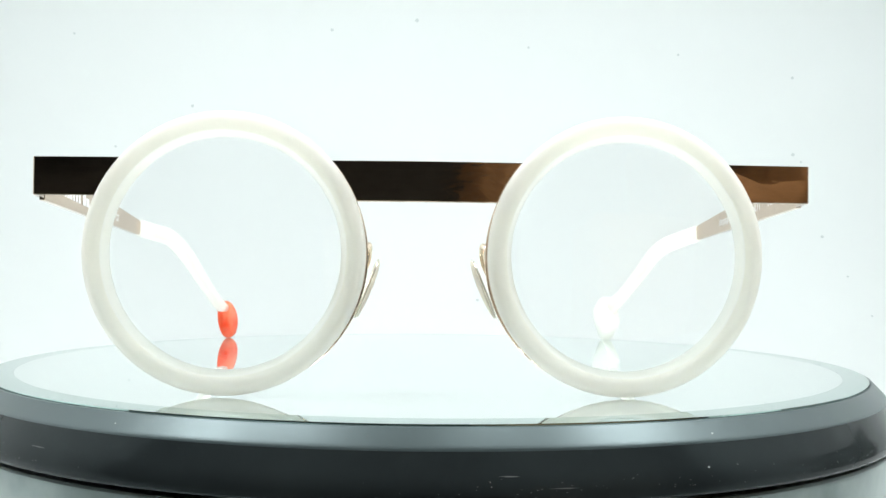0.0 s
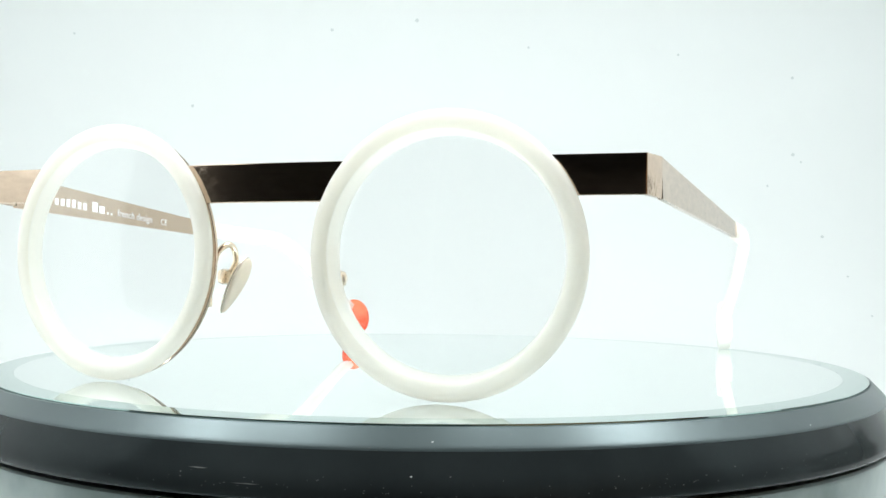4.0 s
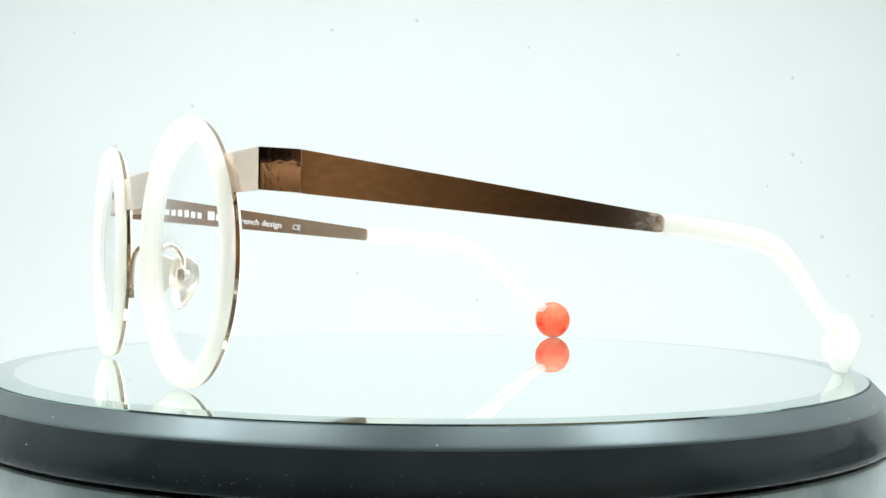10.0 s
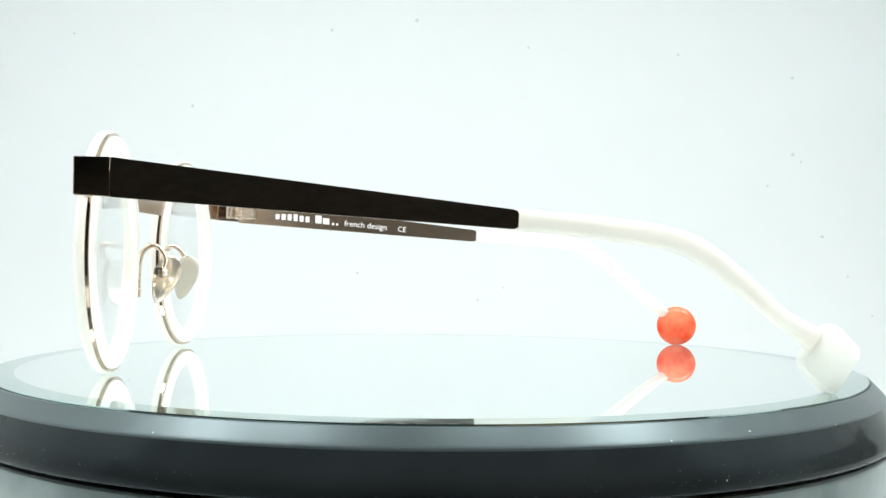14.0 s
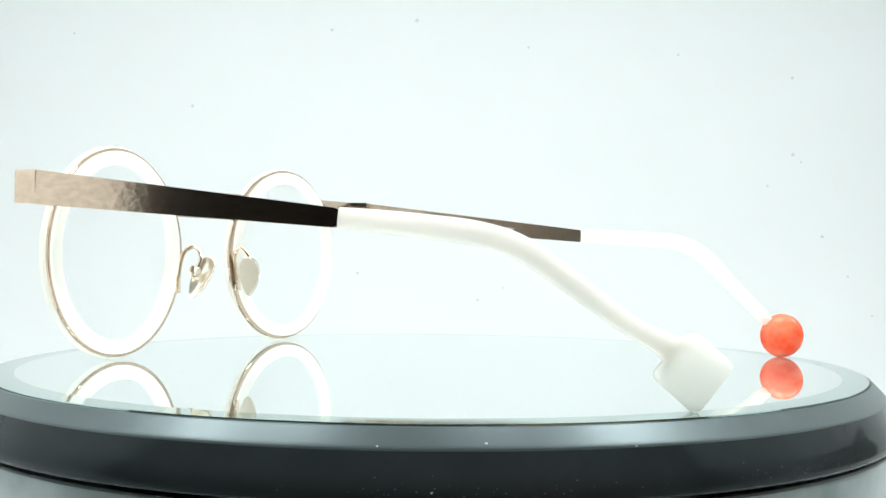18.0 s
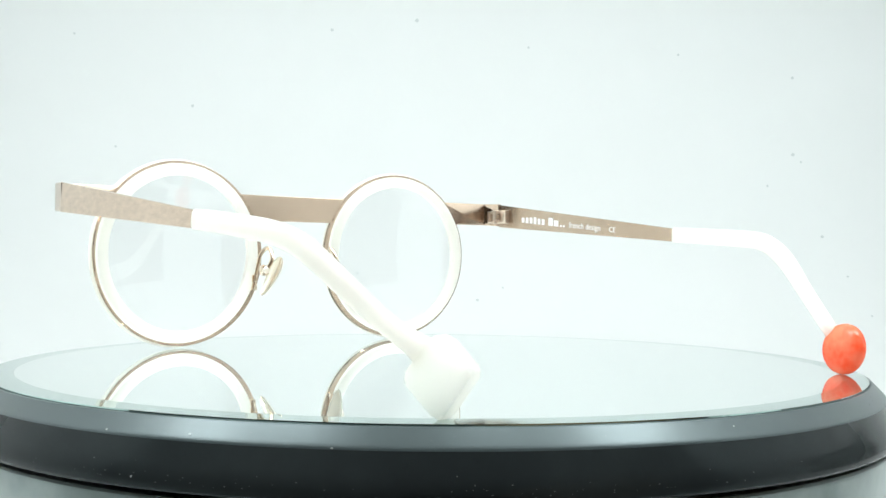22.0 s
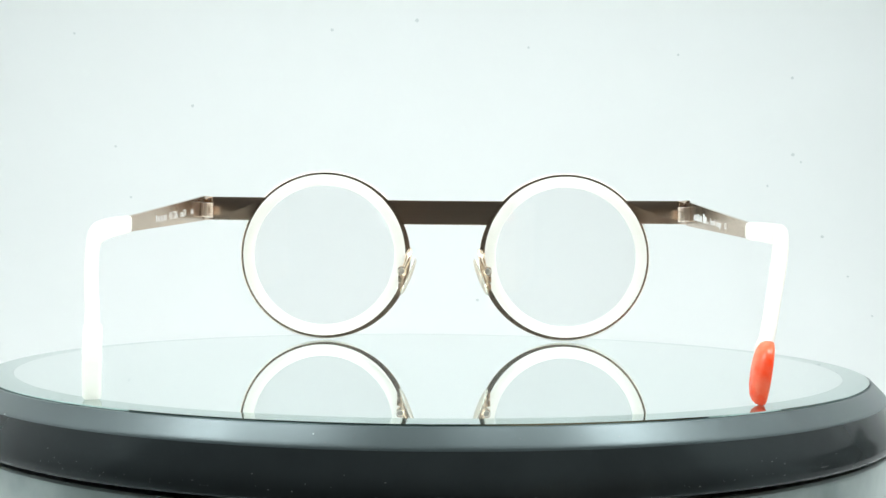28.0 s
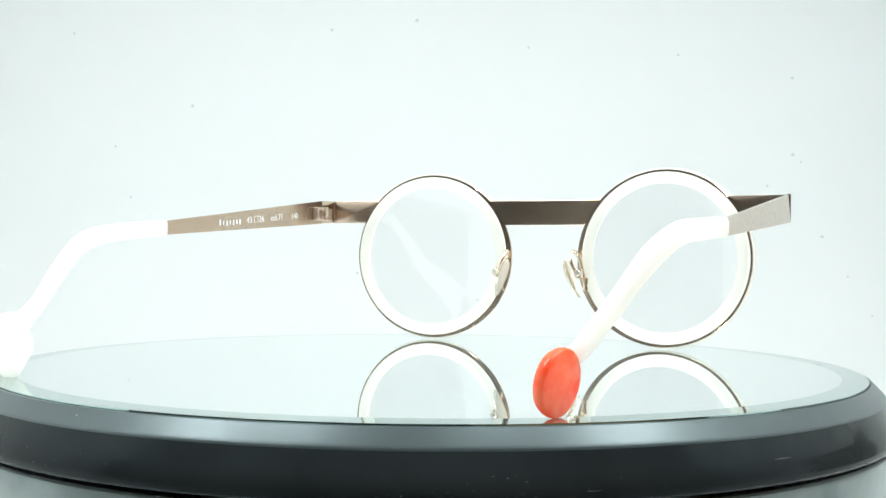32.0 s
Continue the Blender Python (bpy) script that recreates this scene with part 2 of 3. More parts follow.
def build_tent():
    """White sweep, two side walls and a roof, open towards the camera."""
    bm = bmesh.new()
    prof = [(BOX_FRONT, FLOOR), *SWEEP_CURVE, (BOX_BACK, BOX_TOP)]
    front = [[bm.verts.new((x, y, z)) for y, z in prof] for x in (-BOX_X, BOX_X)]
    back = [[bm.verts.new((x, y + 0.004, z - 0.004)) for y, z in prof] for x in (-BOX_X, BOX_X)]
    for i in range(len(prof) - 1):
        bm.faces.new((front[0][i], front[1][i], front[1][i + 1], front[0][i + 1]))
        bm.faces.new((back[0][i], back[0][i + 1], back[1][i + 1], back[1][i]))
    sheet = part("backdrop", bm, SWEEP, None, "seamless white sheet curving up behind the turntable", scale=1.0)
    tagged(sheet, category="backdrop", kind="structure")
    build_specks(sheet)
    for x, y, wide, deep in LED_PANELS:
        lamp = thing("led_panel", "flat white square lamp panel under the tent roof", "lamp", "lamp panels")
        part("housing", block(bmesh.new(), x - wide / 2 - 0.004, x + wide / 2 + 0.004, y - deep / 2 - 0.004, y + deep / 2 + 0.004, BOX_TOP - 0.014, BOX_TOP, 0.002), LED, lamp, scale=1.0)
    for name, x0, x1 in (("wall_west", -BOX_X - 0.006, -BOX_X - 0.001), ("wall_east", BOX_X + 0.001, BOX_X + 0.006)):
        bm = block(bmesh.new(), x0, x1, BOX_FRONT if x0 < 0 else BOX_FRONT - 0.036, BOX_BACK + 0.01, FLOOR, BOX_TOP)
        tagged(part(name, bm, SWEEP, None, "white side wall of the light tent", scale=1.0), category="wall", kind="structure")
    bm = block(bmesh.new(), -BOX_X, BOX_X, BOX_FRONT, BOX_BACK + 0.01, BOX_TOP + 0.001, BOX_TOP + 0.006)
    tagged(part("ceiling", bm, SWEEP, None, "white roof of the light tent", scale=1.0), category="ceiling", kind="structure")


def build_room():
    """The dark room round the tent."""
    x, y0, y1, z0, z1 = 1.3, -1.5, 0.9, -0.8, 1.6
    rooms = (("room_wall_south", -x, x, y0 - 0.05, y0, z0, z1), ("room_wall_north", -x, x, y1, y1 + 0.05, z0, z1),
             ("room_wall_west", -x - 0.05, -x, y0, y1, z0, z1), ("room_wall_east", x, x + 0.05, y0, y1, z0, z1),
             ("floor", -x, x, y0, y1, z0 - 0.05, z0), ("room_ceiling", -x, x, y0, y1, z1, z1 + 0.05))
    for name, *b in rooms:
        kind = "wall" if "wall" in name else name.split("_")[-1]
        tagged(part(name, block(bmesh.new(), *b), DARK, None, "dark unlit surface of the studio room", scale=1.0),
               category=kind, kind="structure")
    # unseen brown blocks, added and sized so that the polished metal reflects brown
    for x0, x1, top, label in ((0.120, 0.33, 0.11, "low unseen brown block added beside the camera for reflections"), (0.334, 0.46, 0.40, "tall unseen brown block added beside the low one for reflections"),
                             (0.464, 0.84, 0.40, "wide unseen brown block added beside the narrow tall one for reflections")):
        cabinet = thing("cabinet", label, "cabinet")
        part("block_body", block(bmesh.new(), x0, x1, -0.8, -0.44, -0.8, top, 0.004), BROWN, cabinet, scale=1.0)
        part("block_front", block(bmesh.new(), x0 + 0.003, x1 - 0.003, -0.439, -0.42, -0.74, top - 0.004, 0.003), BROWN, cabinet, scale=1.0)
    # unseen dark block, added to give the temple its dark reflected band
    box = thing("dark_stand_in", "low unseen dark grey block added against the tent's side wall for reflections", "box")
    part("body", block(bmesh.new(), 0.29, 0.325, -0.064, 0.070, FLOOR, 0.043, 0.003), CHARCOAL, box, scale=1.0)
    part("upper_slab", block(bmesh.new(), 0.288, 0.327, -0.066, 0.072, 0.0435, 0.055, 0.003), CHARCOAL, box, scale=1.0)
    bm = block(bmesh.new(), -0.55, 0.55, -0.22, 0.5, FLOOR - 0.03, FLOOR - 0.006, 0.003)
    table = thing("table", "dark wooden studio table under the light tent", "table")
    part("tabletop", bm, GREY, table, scale=1.0)
    for sx in (-0.5, 0.5):
        for sy in (-0.18, 0.46):
            part("leg", block(bmesh.new(), sx - 0.02, sx + 0.02, sy - 0.02, sy + 0.02, -0.8, FLOOR - 0.03), DARK, table, scale=1.0)


build_tent()
build_room()


# ---------------------------------------------------------------- turntable
RIM_PROFILE = [(94.85, -0.45), (96.95, -2.62), (97.3, -3.0), (97.5, -3.26), (97.58, -3.48), (99.4, -6.5), (100.15, -8.1), (100.3, -9.4), (100.25, -10.2), (99.95, -10.55)]
RIM_CRUMBS = [(120.2, -2.45, 0.24), (111.0, -2.9, 0.20), (24.5, -2.3, 0.21), (133.5, -3.3, 0.21), (115.6, -8.8, 0.21), (22.8, -6.7, 0.18), (-32.0, -2.0, 0.15), (64.0, -2.7, 0.17), (171.0, -1.6, 0.15), (-96.0, -7.4, 0.20)]


def rim_at(z):
    """Radius and steepness of the fixed ring at a height."""
    for (r0, z0), (r1, z1) in zip(RIM_PROFILE, RIM_PROFILE[1:]):
        if z >= z1:
            return r0 + (r1 - r0) * (z - z0) / (z1 - z0), math.atan2(z0 - z1, r1 - r0)
    return 99.2, math.pi / 2


def fleck_mesh(bm, azimuth, z, wide, high, rng, n=10):
    """A crumb of dust or a scuff that clings to the ring."""
    r, tilt = rim_at(z)
    m = Matrix.Rotation(radians(azimuth), 4, "Z") @ Matrix.Translation((0, -r - 0.03, z + 0.03)) @ Matrix.Rotation(tilt, 4, "X")
    edge = []
    for k in range(n):
        q = 0.7 + 0.6 * rng.random()
        edge.append(bm.verts.new(m @ Vector((wide * q * math.cos(2 * math.pi * k / n), high * q * math.sin(2 * math.pi * k / n), 0.0))))
    top = bm.verts.new(m @ Vector((0, 0, min(wide, high) * 0.35)))
    for k in range(n):
        bm.faces.new((edge[k], edge[(k + 1) % n], top))
    return bm


def build_turntable():
    """A fixed drum, and on it the platter that turns: a mirror in a sloping ring with a rounded skirt."""
    base = thing("turntable", "grey-green scuffed plastic turntable base under the mirror platter", "turntable")
    h = FLOOR / MM
    part("drum", lathe(bmesh.new(), [(0, h), (98.0, h), (99.0, h + 1), (99.5, -12.5), (99.4, -11.9), (99.0, -11.55), (94.0, -11.5), (94.0, -12.4), (0, -12.4)],
                       closed=False), BASE, base, "grey-green scuffed plastic drum")
    part("spindle", lathe(bmesh.new(), [(0, -12.4), (30, -12.4), (30, -10.4), (0, -10.4)], 48, closed=False), BASE, base)
    top = thing("mirror_platter", "round mirror platter with gunmetal ring and dusty black skirt", "turntable platter")
    part("backing_plate", lathe(bmesh.new(), [(0, -10.4), (90.0, -10.4), (90.0, -3.5), (0, -3.5)], 96, closed=False), RIM, top)
    glass = part("mirror", lathe(bmesh.new(), [(0, 0), (89.2, 0), (89.2, -3.3), (0, -3.3)], 256, closed=False), MIRROR, top, "round silvered mirror")
    part("bevel", lathe(bmesh.new(), [(89.22, 0.0), (94.2, -0.10), (94.2, -3.3), (89.22, -3.3)], 256), BEVEL, glass, "pale green bevelled glass edge")
    ring = part("rim", lathe(bmesh.new(), [(94.3, -3.45), (94.3, -0.52), (94.45, -0.4)] + RIM_PROFILE[:5], 256), RIM_TOP, top, "satin gunmetal sloping rim")
    skirt = part("skirt", lathe(bmesh.new(), [(91.0, -10.75), (91.0, -3.52)] + RIM_PROFILE[4:] + [(98.2, -10.75)], 256), RIM, top, "glossy black rounded skirt")
    rng = random.Random(9)
    for a, z, w in RIM_CRUMBS:
        part("dust_fleck", fleck_mesh(bmesh.new(), a, z, w, w * 0.7, rng), PALE, ring if z > -3.7 else skirt)
    for k in range(5):
        part("scuff", fleck_mesh(bmesh.new(), 360 * rng.random(), -6.2 - 2.8 * rng.random(), 0.8 + 1.4 * rng.random(), 0.05 + 0.05 * rng.random(), rng), SCUFF, skirt)
    bm = bmesh.new()
    for k in range(420):
        a, low = 360 * rng.random(), rng.random()
        if math.sin(radians(a * 3)) + math.sin(radians(a * 7 + 40)) < 1.4 * rng.random() - 0.9:
            continue
        fleck_mesh(bm, a, -6.4 - 2.9 * math.sqrt(low), 0.05 + 0.13 * rng.random() ** 2, 0.04 + 0.06 * rng.random(), rng, 6)
    tagged(part("dust", bm, SCUFF, skirt, "fine pale dust"), kind="stuff")
    bm = bmesh.new()
    for k in range(130):
        fleck_mesh(bm, 360 * rng.random(), -0.9 - 2.3 * rng.random(), 0.06 + 0.12 * rng.random() ** 2, 0.05 + 0.06 * rng.random(), rng, 6)
    tagged(part("dust", bm, SCUFF, ring, "fine pale dust"), kind="stuff")
    return top


# ---------------------------------------------------------------- eyeglasses
MID = -2.9
RING_X = 34.5
RING_Z = 24.4
R_METAL, R_HOLE = 23.7, 23.1
Y0, Y1 = -62.0, -61.2
BAR_LO, BAR_HI = 34.1, 40.7
HALF = 67.5


def bow(u):
    """How far the front bulges forward at a distance u from its middle."""
    u = abs(u)
    if u >= 10:
        return -0.068 * (HALF - u)
    return -0.068 * (HALF - 10) - 0.34 * (1 - (u / 10) ** 2)


def bowed(bm):
    for v in bm.verts:
        v.co.y += bow(v.co.x - MID)
    return bm


def eased(bm, offset=0.14):
    """Breaks the long upper and lower edges of the bar."""
    bmesh.ops.recalc_face_normals(bm, faces=bm.faces)
    edges = []
    for e in bm.edges:
        level = [min(abs(v.co.z - BAR_HI), abs(v.co.z - BAR_LO), abs(v.co.z - BAR_LO + 0.6)) < 0.4 for v in e.verts]
        if len(e.link_faces) == 2 and all(level) and e.calc_face_angle() > 1.2 and abs(e.verts[0].co.z - e.verts[1].co.z) < 0.5:
            edges.append(e)
    bmesh.ops.bevel(bm, geom=edges, offset=offset, segments=2, profile=0.5, affect="EDGES", clamp_overlap=True)
    return bm


def arc_x(z, side):
    return side * math.sqrt(R_METAL ** 2 - (z - RING_Z) ** 2)


def build_front(glasses):
    zs = [BAR_LO + (BAR_HI - BAR_LO) * k / 8 for k in range(9)]
    mid_zs = [BAR_LO - 0.7 + (BAR_HI - BAR_LO + 0.35) * k / 8 for k in range(9)]
    put = lambda u, v, s: (u, Y1 if s else Y0, v)
    bm = bmesh.new()
    cols = 20
    grid = []
    for z in mid_zs:
        x0, x1 = MID - RING_X + arc_x(z, 1), MID + RING_X + arc_x(z, -1)
        grid.append([[bm.verts.new((x0 + (x1 - x0) * k / cols, y, z)) for k in range(cols + 1)] for y in (Y0, Y1)])
    for a, b in zip(grid, grid[1:]):
        for k in range(cols):
            bm.faces.new((a[0][k], a[0][k + 1], b[0][k + 1], b[0][k]))
            bm.faces.new((a[1][k], a[1][k + 1], b[1][k + 1], b[1][k]))
        for k in (0, cols):
            bm.faces.new((a[0][k], b[0][k], b[1][k], a[1][k]))
    for row in (grid[0], grid[-1]):
        for k in range(cols):
            bm.faces.new((row[0][k], row[0][k + 1], row[1][k + 1], row[1][k]))
    satin_side(part("bridge", bowed(eased(bm)), GOLD, glasses, "flat polished rose-gold bridge bar", 18.0), (0, 1, 0))
    for side in (-1, 1):
        # the end bar and its end piece, bent back round a tight corner
        bm = bmesh.new()
        inner = [(MID + side * RING_X + arc_x(z, side), z) for z in zs]
        end = MID + side * (HALF - 1.6)
        prism(bm, inner + [(end, BAR_HI), (end, BAR_LO)], put, 0.0)
        outer = MID + side * HALF
        plan = [(end, Y0), (outer, Y0), (outer + side * 0.9, -55.55), (outer - side * 0.0, -55.55), (outer - side * 0.9, Y1), (end, Y1)]
        plan = round_corners(plan, [0, 0.45, 0, 0, 0.2, 0])
        prism(bm, plan, lambda u, v, s: (u, v, (BAR_HI - max(0, v + 61) * 0.02) if s else (BAR_LO - max(0, v + 61) * 0.06)))
        inside = [f for f in bm.faces if all(abs(v.co.x - end) < 1e-4 for v in f.verts)]
        bmesh.ops.delete(bm, geom=inside, context="FACES")
        bmesh.ops.remove_doubles(bm, verts=bm.verts, dist=0.005)
        piece = part("end_piece", bowed(eased(bm)), GOLD, glasses, "bent polished rose-gold end piece", 25.0)
        satin_side(piece, (0, 1, 0))
        # thin metal rim, wider beside the nose
        bm = bmesh.new()
        n, rows = 160, []
        for k in range(n):
            a = 2 * math.pi * k / n
            nose = max(0.0, math.cos(a - (math.pi + 0.25 if side > 0 else -0.25))) ** 2
            ro = R_METAL + 0.92 * nose
            rows.append([(MID + side * RING_X + r * math.cos(a), y, RING_Z + r * math.sin(a)) for r, y in
                         ((R_HOLE, Y0), (ro - 0.1, Y0), (ro, Y0 + 0.1), (ro, Y1 - 0.1), (ro - 0.1, Y1), (R_HOLE, Y1))])
        vs = [[bm.verts.new(p) for p in row] for row in rows]
        for k in range(n):
            a, b = vs[k], vs[(k + 1) % n]
            for q in range(6):
                w = (q + 1) % 6
                bm.faces.new((a[q], a[w], b[w], b[q]))
        satin_side(part("metal_rim", bowed(bm), GOLD, glasses, "thin rose-gold metal rim"), (0, 1, 0))


def build_ring(glasses, side):
    """White acetate rim: a thick rounded ring before the metal, a thin lip behind it."""
    c = Matrix.Translation((MID + side * RING_X, 0, RING_Z)) @ Matrix.Rotation(radians(-90), 4, "X")
    front = [(20.95, -63.98), (21.3, -64.2), (21.9, -64.4), (22.6, -64.47), (23.3, -64.35), (23.85, -64.0), (24.15, -63.5), (24.22, -63.1),
             (24.15, -62.7), (23.85, -62.45), (R_HOLE - 0.05, -62.42), (22.0, -62.42), (21.6, -63.2)]
    back = [(20.3, -60.9), (20.0, -61.0), (19.9, -61.25), (19.95, -61.6), (20.62, -63.5), (20.82, -63.84), (20.94, -63.97), (21.59, -63.2), (21.99, -62.41),
            (R_HOLE - 0.05, -62.41), (R_HOLE - 0.05, -61.2), (22.7, -60.9), (21.5, -60.85)]
    # the lip's paler material stands in for light through the thin edge
    for name, prof, material, label in (("acetate_rim", front, CREAM, "thick round cream-white acetate rim"), ("inner_lip", back, LIT_LIP, "thin milky white lip inside the rim, paler to look lit")):
        bm = lathe(bmesh.new(), [(r, y + 0.4) for r, y in prof], 128)
        bmesh.ops.transform(bm, matrix=c, verts=bm.verts)
        part(name, bowed(bm), material, glasses, label)
    # the lens curves with a radius of about 96 mm on both faces
    steps = 14
    radii = [20.3 * k / steps for k in range(steps + 1)]
    prof = [(r, -64.7 + 0.0052 * r * r) for r in radii] + [(r, -63.8 + 0.0052 * r * r) for r in reversed(radii)]
    bm = lathe(bmesh.new(), [(r, y + 0.4) for r, y in prof], 96, closed=False)
    bmesh.ops.transform(bm, matrix=c, verts=bm.verts)
    part("lens", bowed(bm), LENS, glasses, "clear round demo lens")


def temple_x(side, y):
    return MID + side * (HALF + (1.0 if side > 0 else 0.85)) + (0.010 if side > 0 else 0.018) * (y + 55.4)


def build_temple(glasses, side, path, flat):
    drop = 0.0 if side > 0 else 0.22
    outline = [(-55.4, 33.7 - drop), (14.3, 28.85 - drop), (14.3, 32.2 - drop), (-55.4, 40.55 - drop)]
    outline = round_corners(outline, [0.15, 1.3, 1.3, 0.15])
    put = lambda u, v, s: (temple_x(side, u) - side * ((0.95 if s else 0.0) + 0.045 * (v - 35)), u, v)
    temple = part("temple", prism(bmesh.new(), outline, put, 0.12), GOLD_TEMPLE, glasses, "tapered flat rose-gold metal temple", 18.0)
    satin_side(temple, (-side, 0, 0))
    rows = spline(path, 8)
    core = [r * np.array((1, 1, 1, 0.45, 0.14)) for r in rows[1:-4]]
    part("tip_core", sweep(bmesh.new(), core, flat), HINGE, temple, "flat metal core inside the milky tip")
    part("temple_tip", sweep(bmesh.new(), rows, flat), WHITE, temple, "curved milky white acetate temple tip")
    return temple


S_PATH = [(65.85, 14.05, 30.5, 3.9, 2.07), (65.8, 22, 29.9, 4.0, 2.25), (65.4, 31, 29.0, 4.1, 2.34), (64.4, 39.5, 27.8, 4.2, 2.43), (62.9, 46.3, 25.4, 4.2, 2.52),
          (60.6, 54.1, 19.9, 3.9, 2.52), (57.9, 61.6, 14.1, 3.4, 2.52), (56.7, 65.4, 11.9, 3.6, 2.61), (55.9, 67.7, 10.5, 4.2, 2.70), (55.3, 69.4, 9.4, 5.8, 2.70)]
B_PATH = [(-69.4, 14.05, 30.35, 3.9, 2.3), (-69.4, 22, 30.0, 4.0, 2.5), (-69.0, 32, 29.4, 4.1, 2.6), (-67.7, 42, 28.4, 4.2, 2.7), (-65.2, 49.7, 24.4, 4.2, 2.8),
          (-61.9, 57.4, 17.2, 3.5, 2.6), (-58.8, 64.4, 10.7, 3.2, 2.5), (-57.7, 66.3, 9.2, 3.1, 2.45), (-57.1, 67.4, 8.3, 3.0, 2.4)]


def build_diamond(temple):
    """A rounded square standing on its corner at the end of the tip."""
    pts = [(72.2, -0.2), (78.0, 7.8), (71.7, 13.7), (65.4, 6.0)]
    outline = round_corners(pts, [1.3, 1.3, 1.9, 1.5], 6)
    x = lambda y: 54.6 - (y - 71.5) * 0.3
    bm = prism(bmesh.new(), outline, lambda u, v, s: (x(u) + (1.45 if s else -1.45), u + (0.42 if s else -0.42), v), 0.0)
    caps = [f for f in bm.faces if len(f.verts) > 6]
    bmesh.ops.bevel(bm, geom=list({e for f in caps for e in f.edges}), offset=0.7, segments=3, profile=0.6, affect="EDGES", clamp_overlap=True)
    low = min(v.co.z for v in bm.verts)
    bmesh.ops.translate(bm, vec=(0, 0, -low), verts=bm.verts)
    part("square_end", bm, WHITE, temple, "rounded white square end standing on one corner")


def build_bead(temple):
    prof = [(0, 1.75), (2.6, 1.7), (3.9, 1.45), (4.8, 0.95), (5.25, 0.3), (5.4, -0.35), (5.36, -0.9), (5.2, -1.15), (4.95, -1.25), (0, -1.3)]
    bm = lathe(bmesh.new(), prof, 64, closed=False)
    m = Matrix.Translation((-56.4, 70.1, 5.4)) @ Matrix.Rotation(radians(-12), 4, "Z") @ Matrix.Rotation(radians(90 - 8), 4, "Y")
    bmesh.ops.transform(bm, matrix=m, verts=bm.verts)
    bmesh.ops.translate(bm, vec=(0, 0, -min(v.co.z for v in bm.verts)), verts=bm.verts)
    part("round_end", bm, ORANGE, temple, "coral orange disc at the end of the temple tip")


def build_hinge(glasses, side):
    """A leaf with a slot on the temple, a three-part barrel at the seam and a leaf on the end piece."""
    x = lambda d: MID + side * (HALF - 0.1 - d)
    wall = lambda d0, d1: sorted((x(d0), x(d1)))
    hinge = part("hinge", block(bmesh.new(), *wall(0.0, 0.75), -54.2, -50.4, 34.6, 38.5, 0.15), HINGE, glasses, "small light-gold hinge")
    for z0, z1 in ((34.7, 35.4), (37.7, 38.4)):
        part("leaf_rail", block(bmesh.new(), *wall(0.75, 1.8), -53.8, -50.4, z0, z1, 0.15), HINGE, hinge)
    part("leaf_end", block(bmesh.new(), *wall(0.75, 1.8), -51.5, -50.4, 35.42, 37.68, 0.15), HINGE, hinge)
    leaf = part("front_leaf", block(bmesh.new(), *wall(0.05, 0.6), -58.8, -56.3, 34.7, 38.4, 0.12), HINGE, glasses, "small light-gold hinge leaf")
    for z0, z1 in ((34.8, 35.5), (37.6, 38.3)):
        part("leaf_rail", block(bmesh.new(), *wall(0.6, 1.6), -58.8, -56.3, z0, z1, 0.15), HINGE, leaf)
    part("leaf_end", block(bmesh.new(), *wall(0.6, 1.6), -58.8, -57.9, 35.52, 37.58, 0.15), HINGE, leaf)
    for z0, z1 in ((34.5, 35.65), (35.8, 37.3), (37.45, 38.6)):
        bm = lathe(bmesh.new(), [(0, z0), (1.0, z0), (1.15, z0 + 0.15), (1.15, z1 - 0.15), (1.0, z1), (0, z1)], 28, closed=False)
        bmesh.ops.translate(bm, vec=(x(1.3), -55.1, 0), verts=bm.verts)
        part("knuckle", bm, HINGE, hinge)


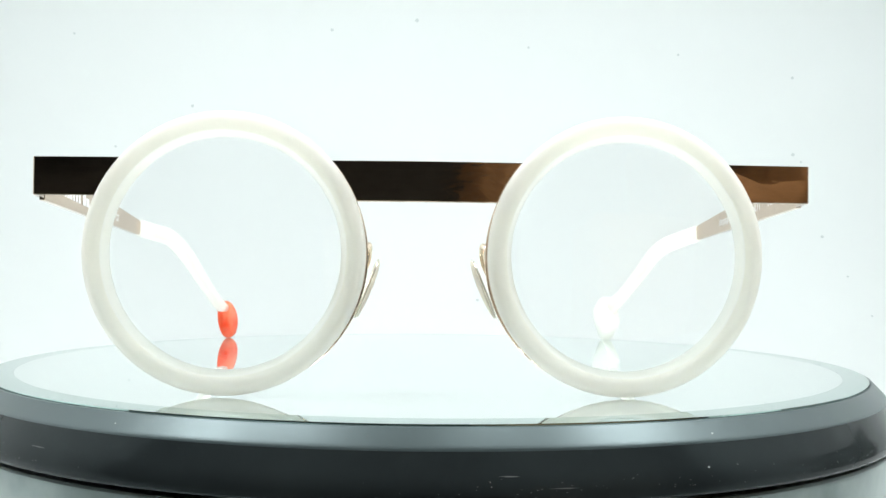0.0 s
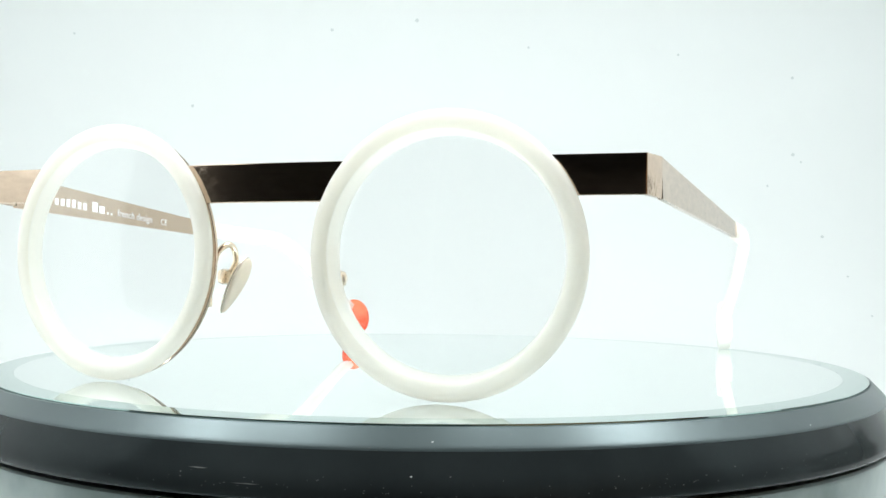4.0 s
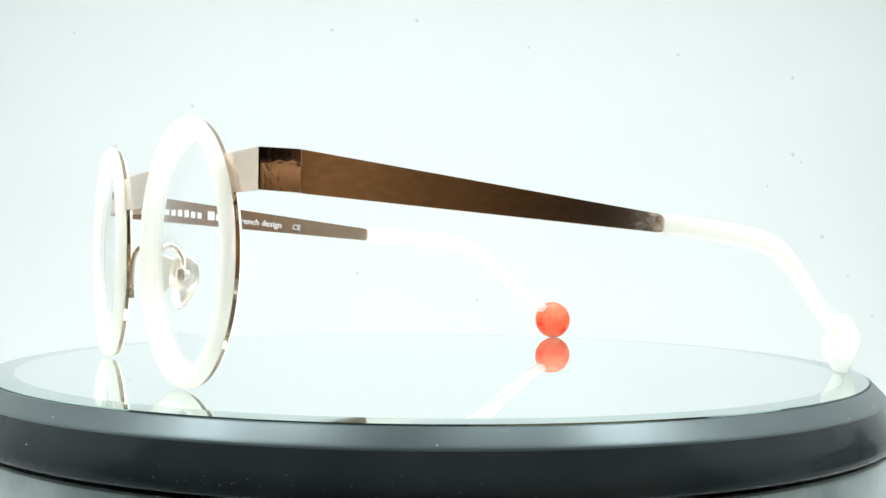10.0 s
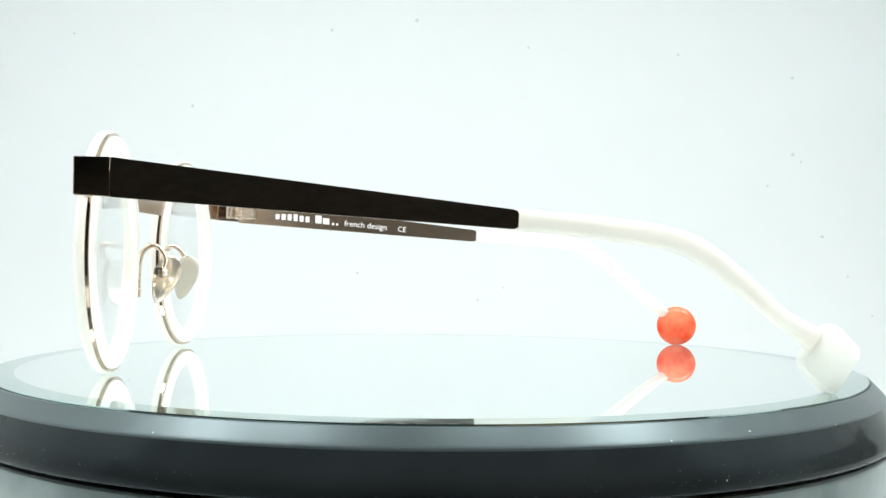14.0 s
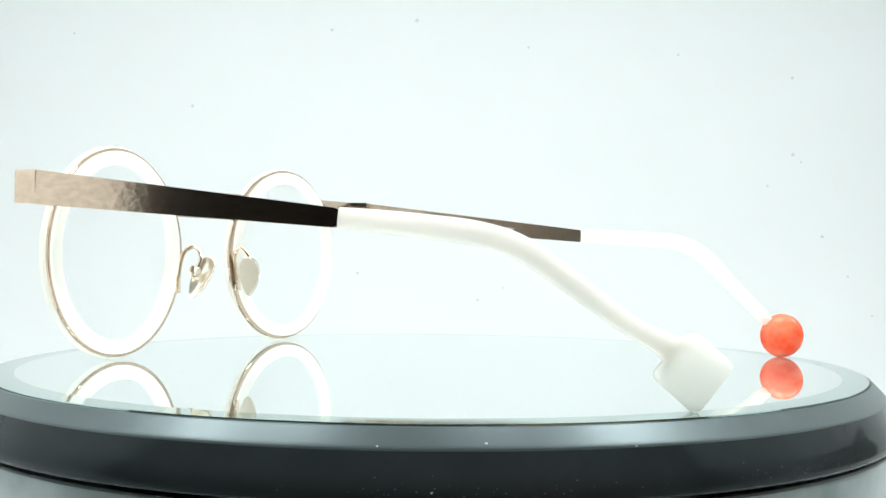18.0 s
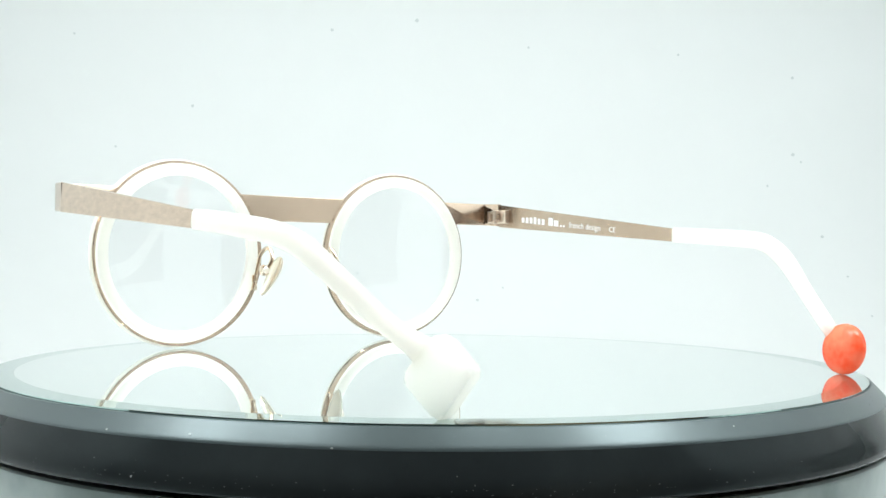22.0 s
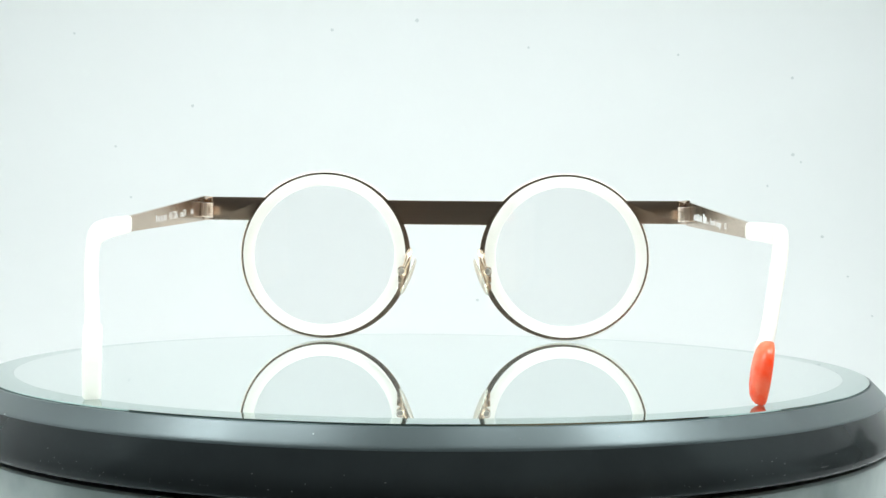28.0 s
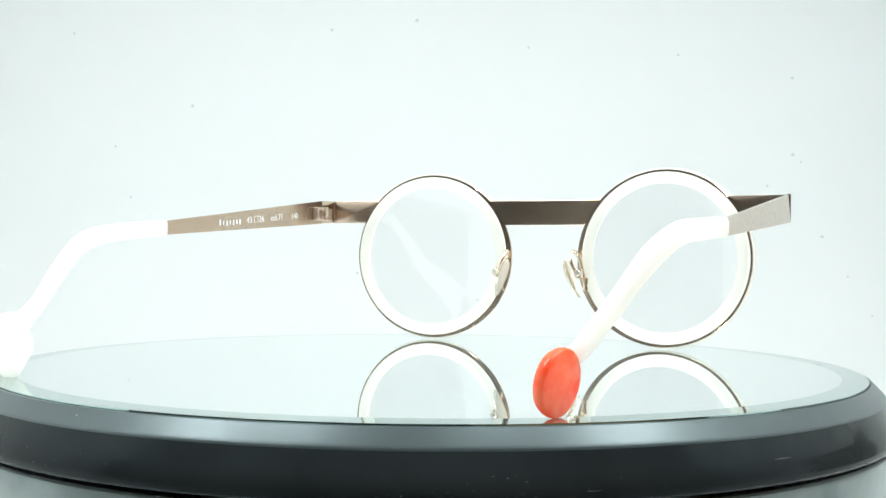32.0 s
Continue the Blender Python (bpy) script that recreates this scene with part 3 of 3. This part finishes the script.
def build_pad(glasses, side):
    X = lambda d: MID + side * d
    # mount on the rim, wire loop, box and screw
    arm = part("pad_arm", smooth_wire(bmesh.new(), [(X(12.9), -64.3, 15.2), (X(12.2), -64.4, 18.4), (X(11.4), -64.4, 22.0), (X(10.8), -63.8, 24.6), (X(10.0), -62.0, 26.0), (X(9.9), -60.2, 25.2),
                                             (X(10.3), -59.0, 23.0), (X(11.2), -59.2, 21.0), (X(12.0), -59.6, 20.2)], 0.55), GOLD_WIRE, glasses, "looped gold nose-pad arm")
    for z0, z1 in ((14.6, 16.5), (16.7, 18.8)):
        part("mount", block(bmesh.new(), *sorted((X(11.9), X(13.4))), -65.0, -63.8, z0, z1, 0.25), GOLD_WIRE, arm)
    part("pad_box", block(bmesh.new(), *sorted((X(10.9), X(13.3))), -61.0, -58.7, 18.6, 21.5, 0.85), GOLD_WIRE, arm)
    bm = lathe(bmesh.new(), [(0, -0.9), (0.75, -0.9), (0.9, -0.75), (0.9, 1.1), (0.78, 1.25), (0.55, 1.25), (0.45, 1.0), (0, 1.0)], 24, closed=False)
    bmesh.ops.transform(bm, matrix=Matrix.Translation((X(12.2), -59.5, 20.1)) @ Matrix.Rotation(radians(-90), 4, "X"), verts=bm.verts)
    part("screw", bm, STEEL, arm)
    # hollow teardrop pad: rounded on the nose side, dished behind
    m = Matrix.Translation((X(10.2), -59.0, 18.4)) @ Matrix.Rotation(radians(-5 if side > 0 else 10), 4, "Z") @ Matrix.Rotation(radians(-13), 4, "X") @ Matrix.Rotation(radians(-side * 23), 4, "Y")
    n = 44

    def shell(rings, material, name, parent, label):
        """Rings of (scale, depth), from the middle of one face round to the other."""
        bm = bmesh.new()
        loops = []
        for scale, depth in rings:
            loop = []
            for k in range(n):
                t = 2 * math.pi * k / n
                w = 2.75 * math.cos(t) * (1.0 + 0.36 * math.sin(t)) * scale
                loop.append(bm.verts.new((side * 0.62 * depth, w, 5.6 * math.sin(t) * scale)))
            loops.append(loop)
        for a, b in zip(loops, loops[1:]):
            for k in range(n):
                q = (k + 1) % n
                bm.faces.new((a[k], a[q], b[q], b[k]))
        bm.faces.new(loops[0])
        bm.faces.new(loops[-1])
        bmesh.ops.transform(bm, matrix=m, verts=bm.verts)
        return part(name, bm, material, parent, label, 60.0)

    pad = shell([(0.12, -1.25), (0.35, -1.18), (0.6, -1.0), (0.78, -0.78), (0.9, -0.56), (0.98, -0.26), (1.0, 0.0), (0.97, 0.05), (0.8, -0.22), (0.2, -0.6)], PAD, "nose_pad", glasses, "glossy pale peach teardrop nose pad")
    shell([(0.15, -0.54), (0.35, -0.46), (0.6, -0.26), (0.8, 0.04), (0.9, 0.28), (0.96, 0.5), (1.01, 0.56), (1.03, 0.36), (1.01, 0.07), (0.8, -0.16), (0.2, -0.57)], PAD_BACK, "pad_back", pad, "dished pale gold pad back")


def letters(name, text, size, parent, place, along, normal, thick=0.03):
    """Printed letters on a temple's inner face."""
    data = bpy.data.curves.new("letters", "FONT")
    data.body, data.size, data.extrude, data.resolution_u = text, size, thick, 3
    tmp = new("letters_source", data)
    me = bpy.data.meshes.new_from_object(tmp.evaluated_get(bpy.context.evaluated_depsgraph_get()))
    bpy.data.objects.remove(tmp)
    bm = bmesh.new()
    bm.from_mesh(me)
    bpy.data.meshes.remove(me)
    x = Vector(along).normalized()
    z = Vector(normal)
    y = z.cross(x)
    m = Matrix((x, y, z)).transposed().to_4x4()
    m.translation = place
    bmesh.ops.transform(bm, matrix=m, verts=bm.verts)
    return part(name, bm, PRINT, parent, "small white printed letters")


def bar_mark(parent, u0, u1, lo, hi, to_place):
    bm = prism(bmesh.new(), [(u0, lo), (u1, lo), (u1, hi), (u0, hi)], to_place)
    return part("printed_bar", bm, PRINT, parent, "white printed bar")


def word_bars(parent, u0, u1, count, lo, hi, tall, fill, to_place):
    """A word left unlettered: one plain bar to a letter; tall: the letters that reach higher or lower."""
    pitch = (u1 - u0) / count
    for k in range(count):
        more = tall.get(k, 0.0)
        bar_mark(parent, u0 + pitch * (k + 0.5 - fill / 2), u0 + pitch * (k + 0.5 + fill / 2), lo + min(more, 0.0), hi + max(more, 0.0), to_place)


def build_print(left, right):
    slope = -0.0945
    inner_l = lambda y: temple_x(-1, y) + 0.95
    zl = lambda y: 36.7 + slope * (y + 55.4)
    zr = lambda y: 36.95 + slope * (y + 55.4)
    on_l = lambda u, v, s: (inner_l(u) + (0.05 if s else 0.01), u, zl(u) + v)
    word_bars(left, -44.9, -34.4, 6, -0.95, 0.7, {2: 0.6, 3: 0.6}, 0.66, on_l)
    word_bars(left, -33.2, -28.7, 2, -0.95, 0.75, {0: 0.6}, 0.82, on_l)
    for u in (-28.1, -26.9):
        bar_mark(left, u, u + 0.6, -0.95, -0.4, on_l)
    for text, y, size in (("french design", -24.6, 2.35), ("CE", -9.0, 2.1)):
        letters("lettering", text, size, left, (inner_l(y) + 0.03, y, zl(y) - 0.85), (0.018, 1, slope), (1, 0, 0))
    inner_r = lambda y: temple_x(1, y) - 0.95
    on_r = lambda u, v, s: (inner_r(u) - (0.05 if s else 0.01), u, zr(u) + v)
    word_bars(right, -6.2, -16.1, 7, -0.6, 0.55, {0: 0.4, 2: -0.3, 4: -0.3, 6: -0.3}, 0.42, on_r)
    for text, y, size in (("43", -18.4, 2.5), ("26", -23.9, 2.5), ("col.71", -29.4, 2.5), ("140", -39.6, 2.2)):
        letters("lettering", text, size, right, (inner_r(y) - 0.03, y, zr(y) - 0.8), (-0.010, -1, -slope), (-1, 0, 0))
    for u0, u1, lo, hi in ((-21.7, -23.5, 0.85, 1.0), (-21.7, -23.5, -0.75, -0.6), (-21.7, -21.85, -0.6, 0.85), (-23.35, -23.5, -0.6, 0.85)):
        bar_mark(right, u0, u1, lo, hi, on_r)


def build_glasses():
    glasses = thing("eyeglasses", "round eyeglasses with white acetate rims and rose-gold metal, temples open", "eyeglasses")
    build_front(glasses)
    for side in (-1, 1):
        build_ring(glasses, side)
        build_hinge(glasses, side)
        build_pad(glasses, side)
    right = build_temple(glasses, 1, S_PATH, (0.95, 0.3, 0))
    left = build_temple(glasses, -1, B_PATH, (0.92, -0.38, 0))
    build_diamond(right)
    build_bead(left)
    build_print(left, right)
    return glasses


platter = build_turntable()
glasses = build_glasses()


# ---------------------------------------------------------------- what moves
def turn(t):
    """Degrees by which the platter and the glasses have turned."""
    u = (t - 16) / 16
    drift = -0.0724 - 0.0243 * u + 1.7432 * u ** 2 + 1.1019 * u ** 3 - 1.088 * u ** 4
    return 1.9076 - 6.5168 * t + (u * u - 1) * drift


def motions():
    for ob in (platter, glasses):
        walk(ob, [(t, pose(0, 0, 0, 0, 0, turn(t))) for t in range(0, 33)])


motions()
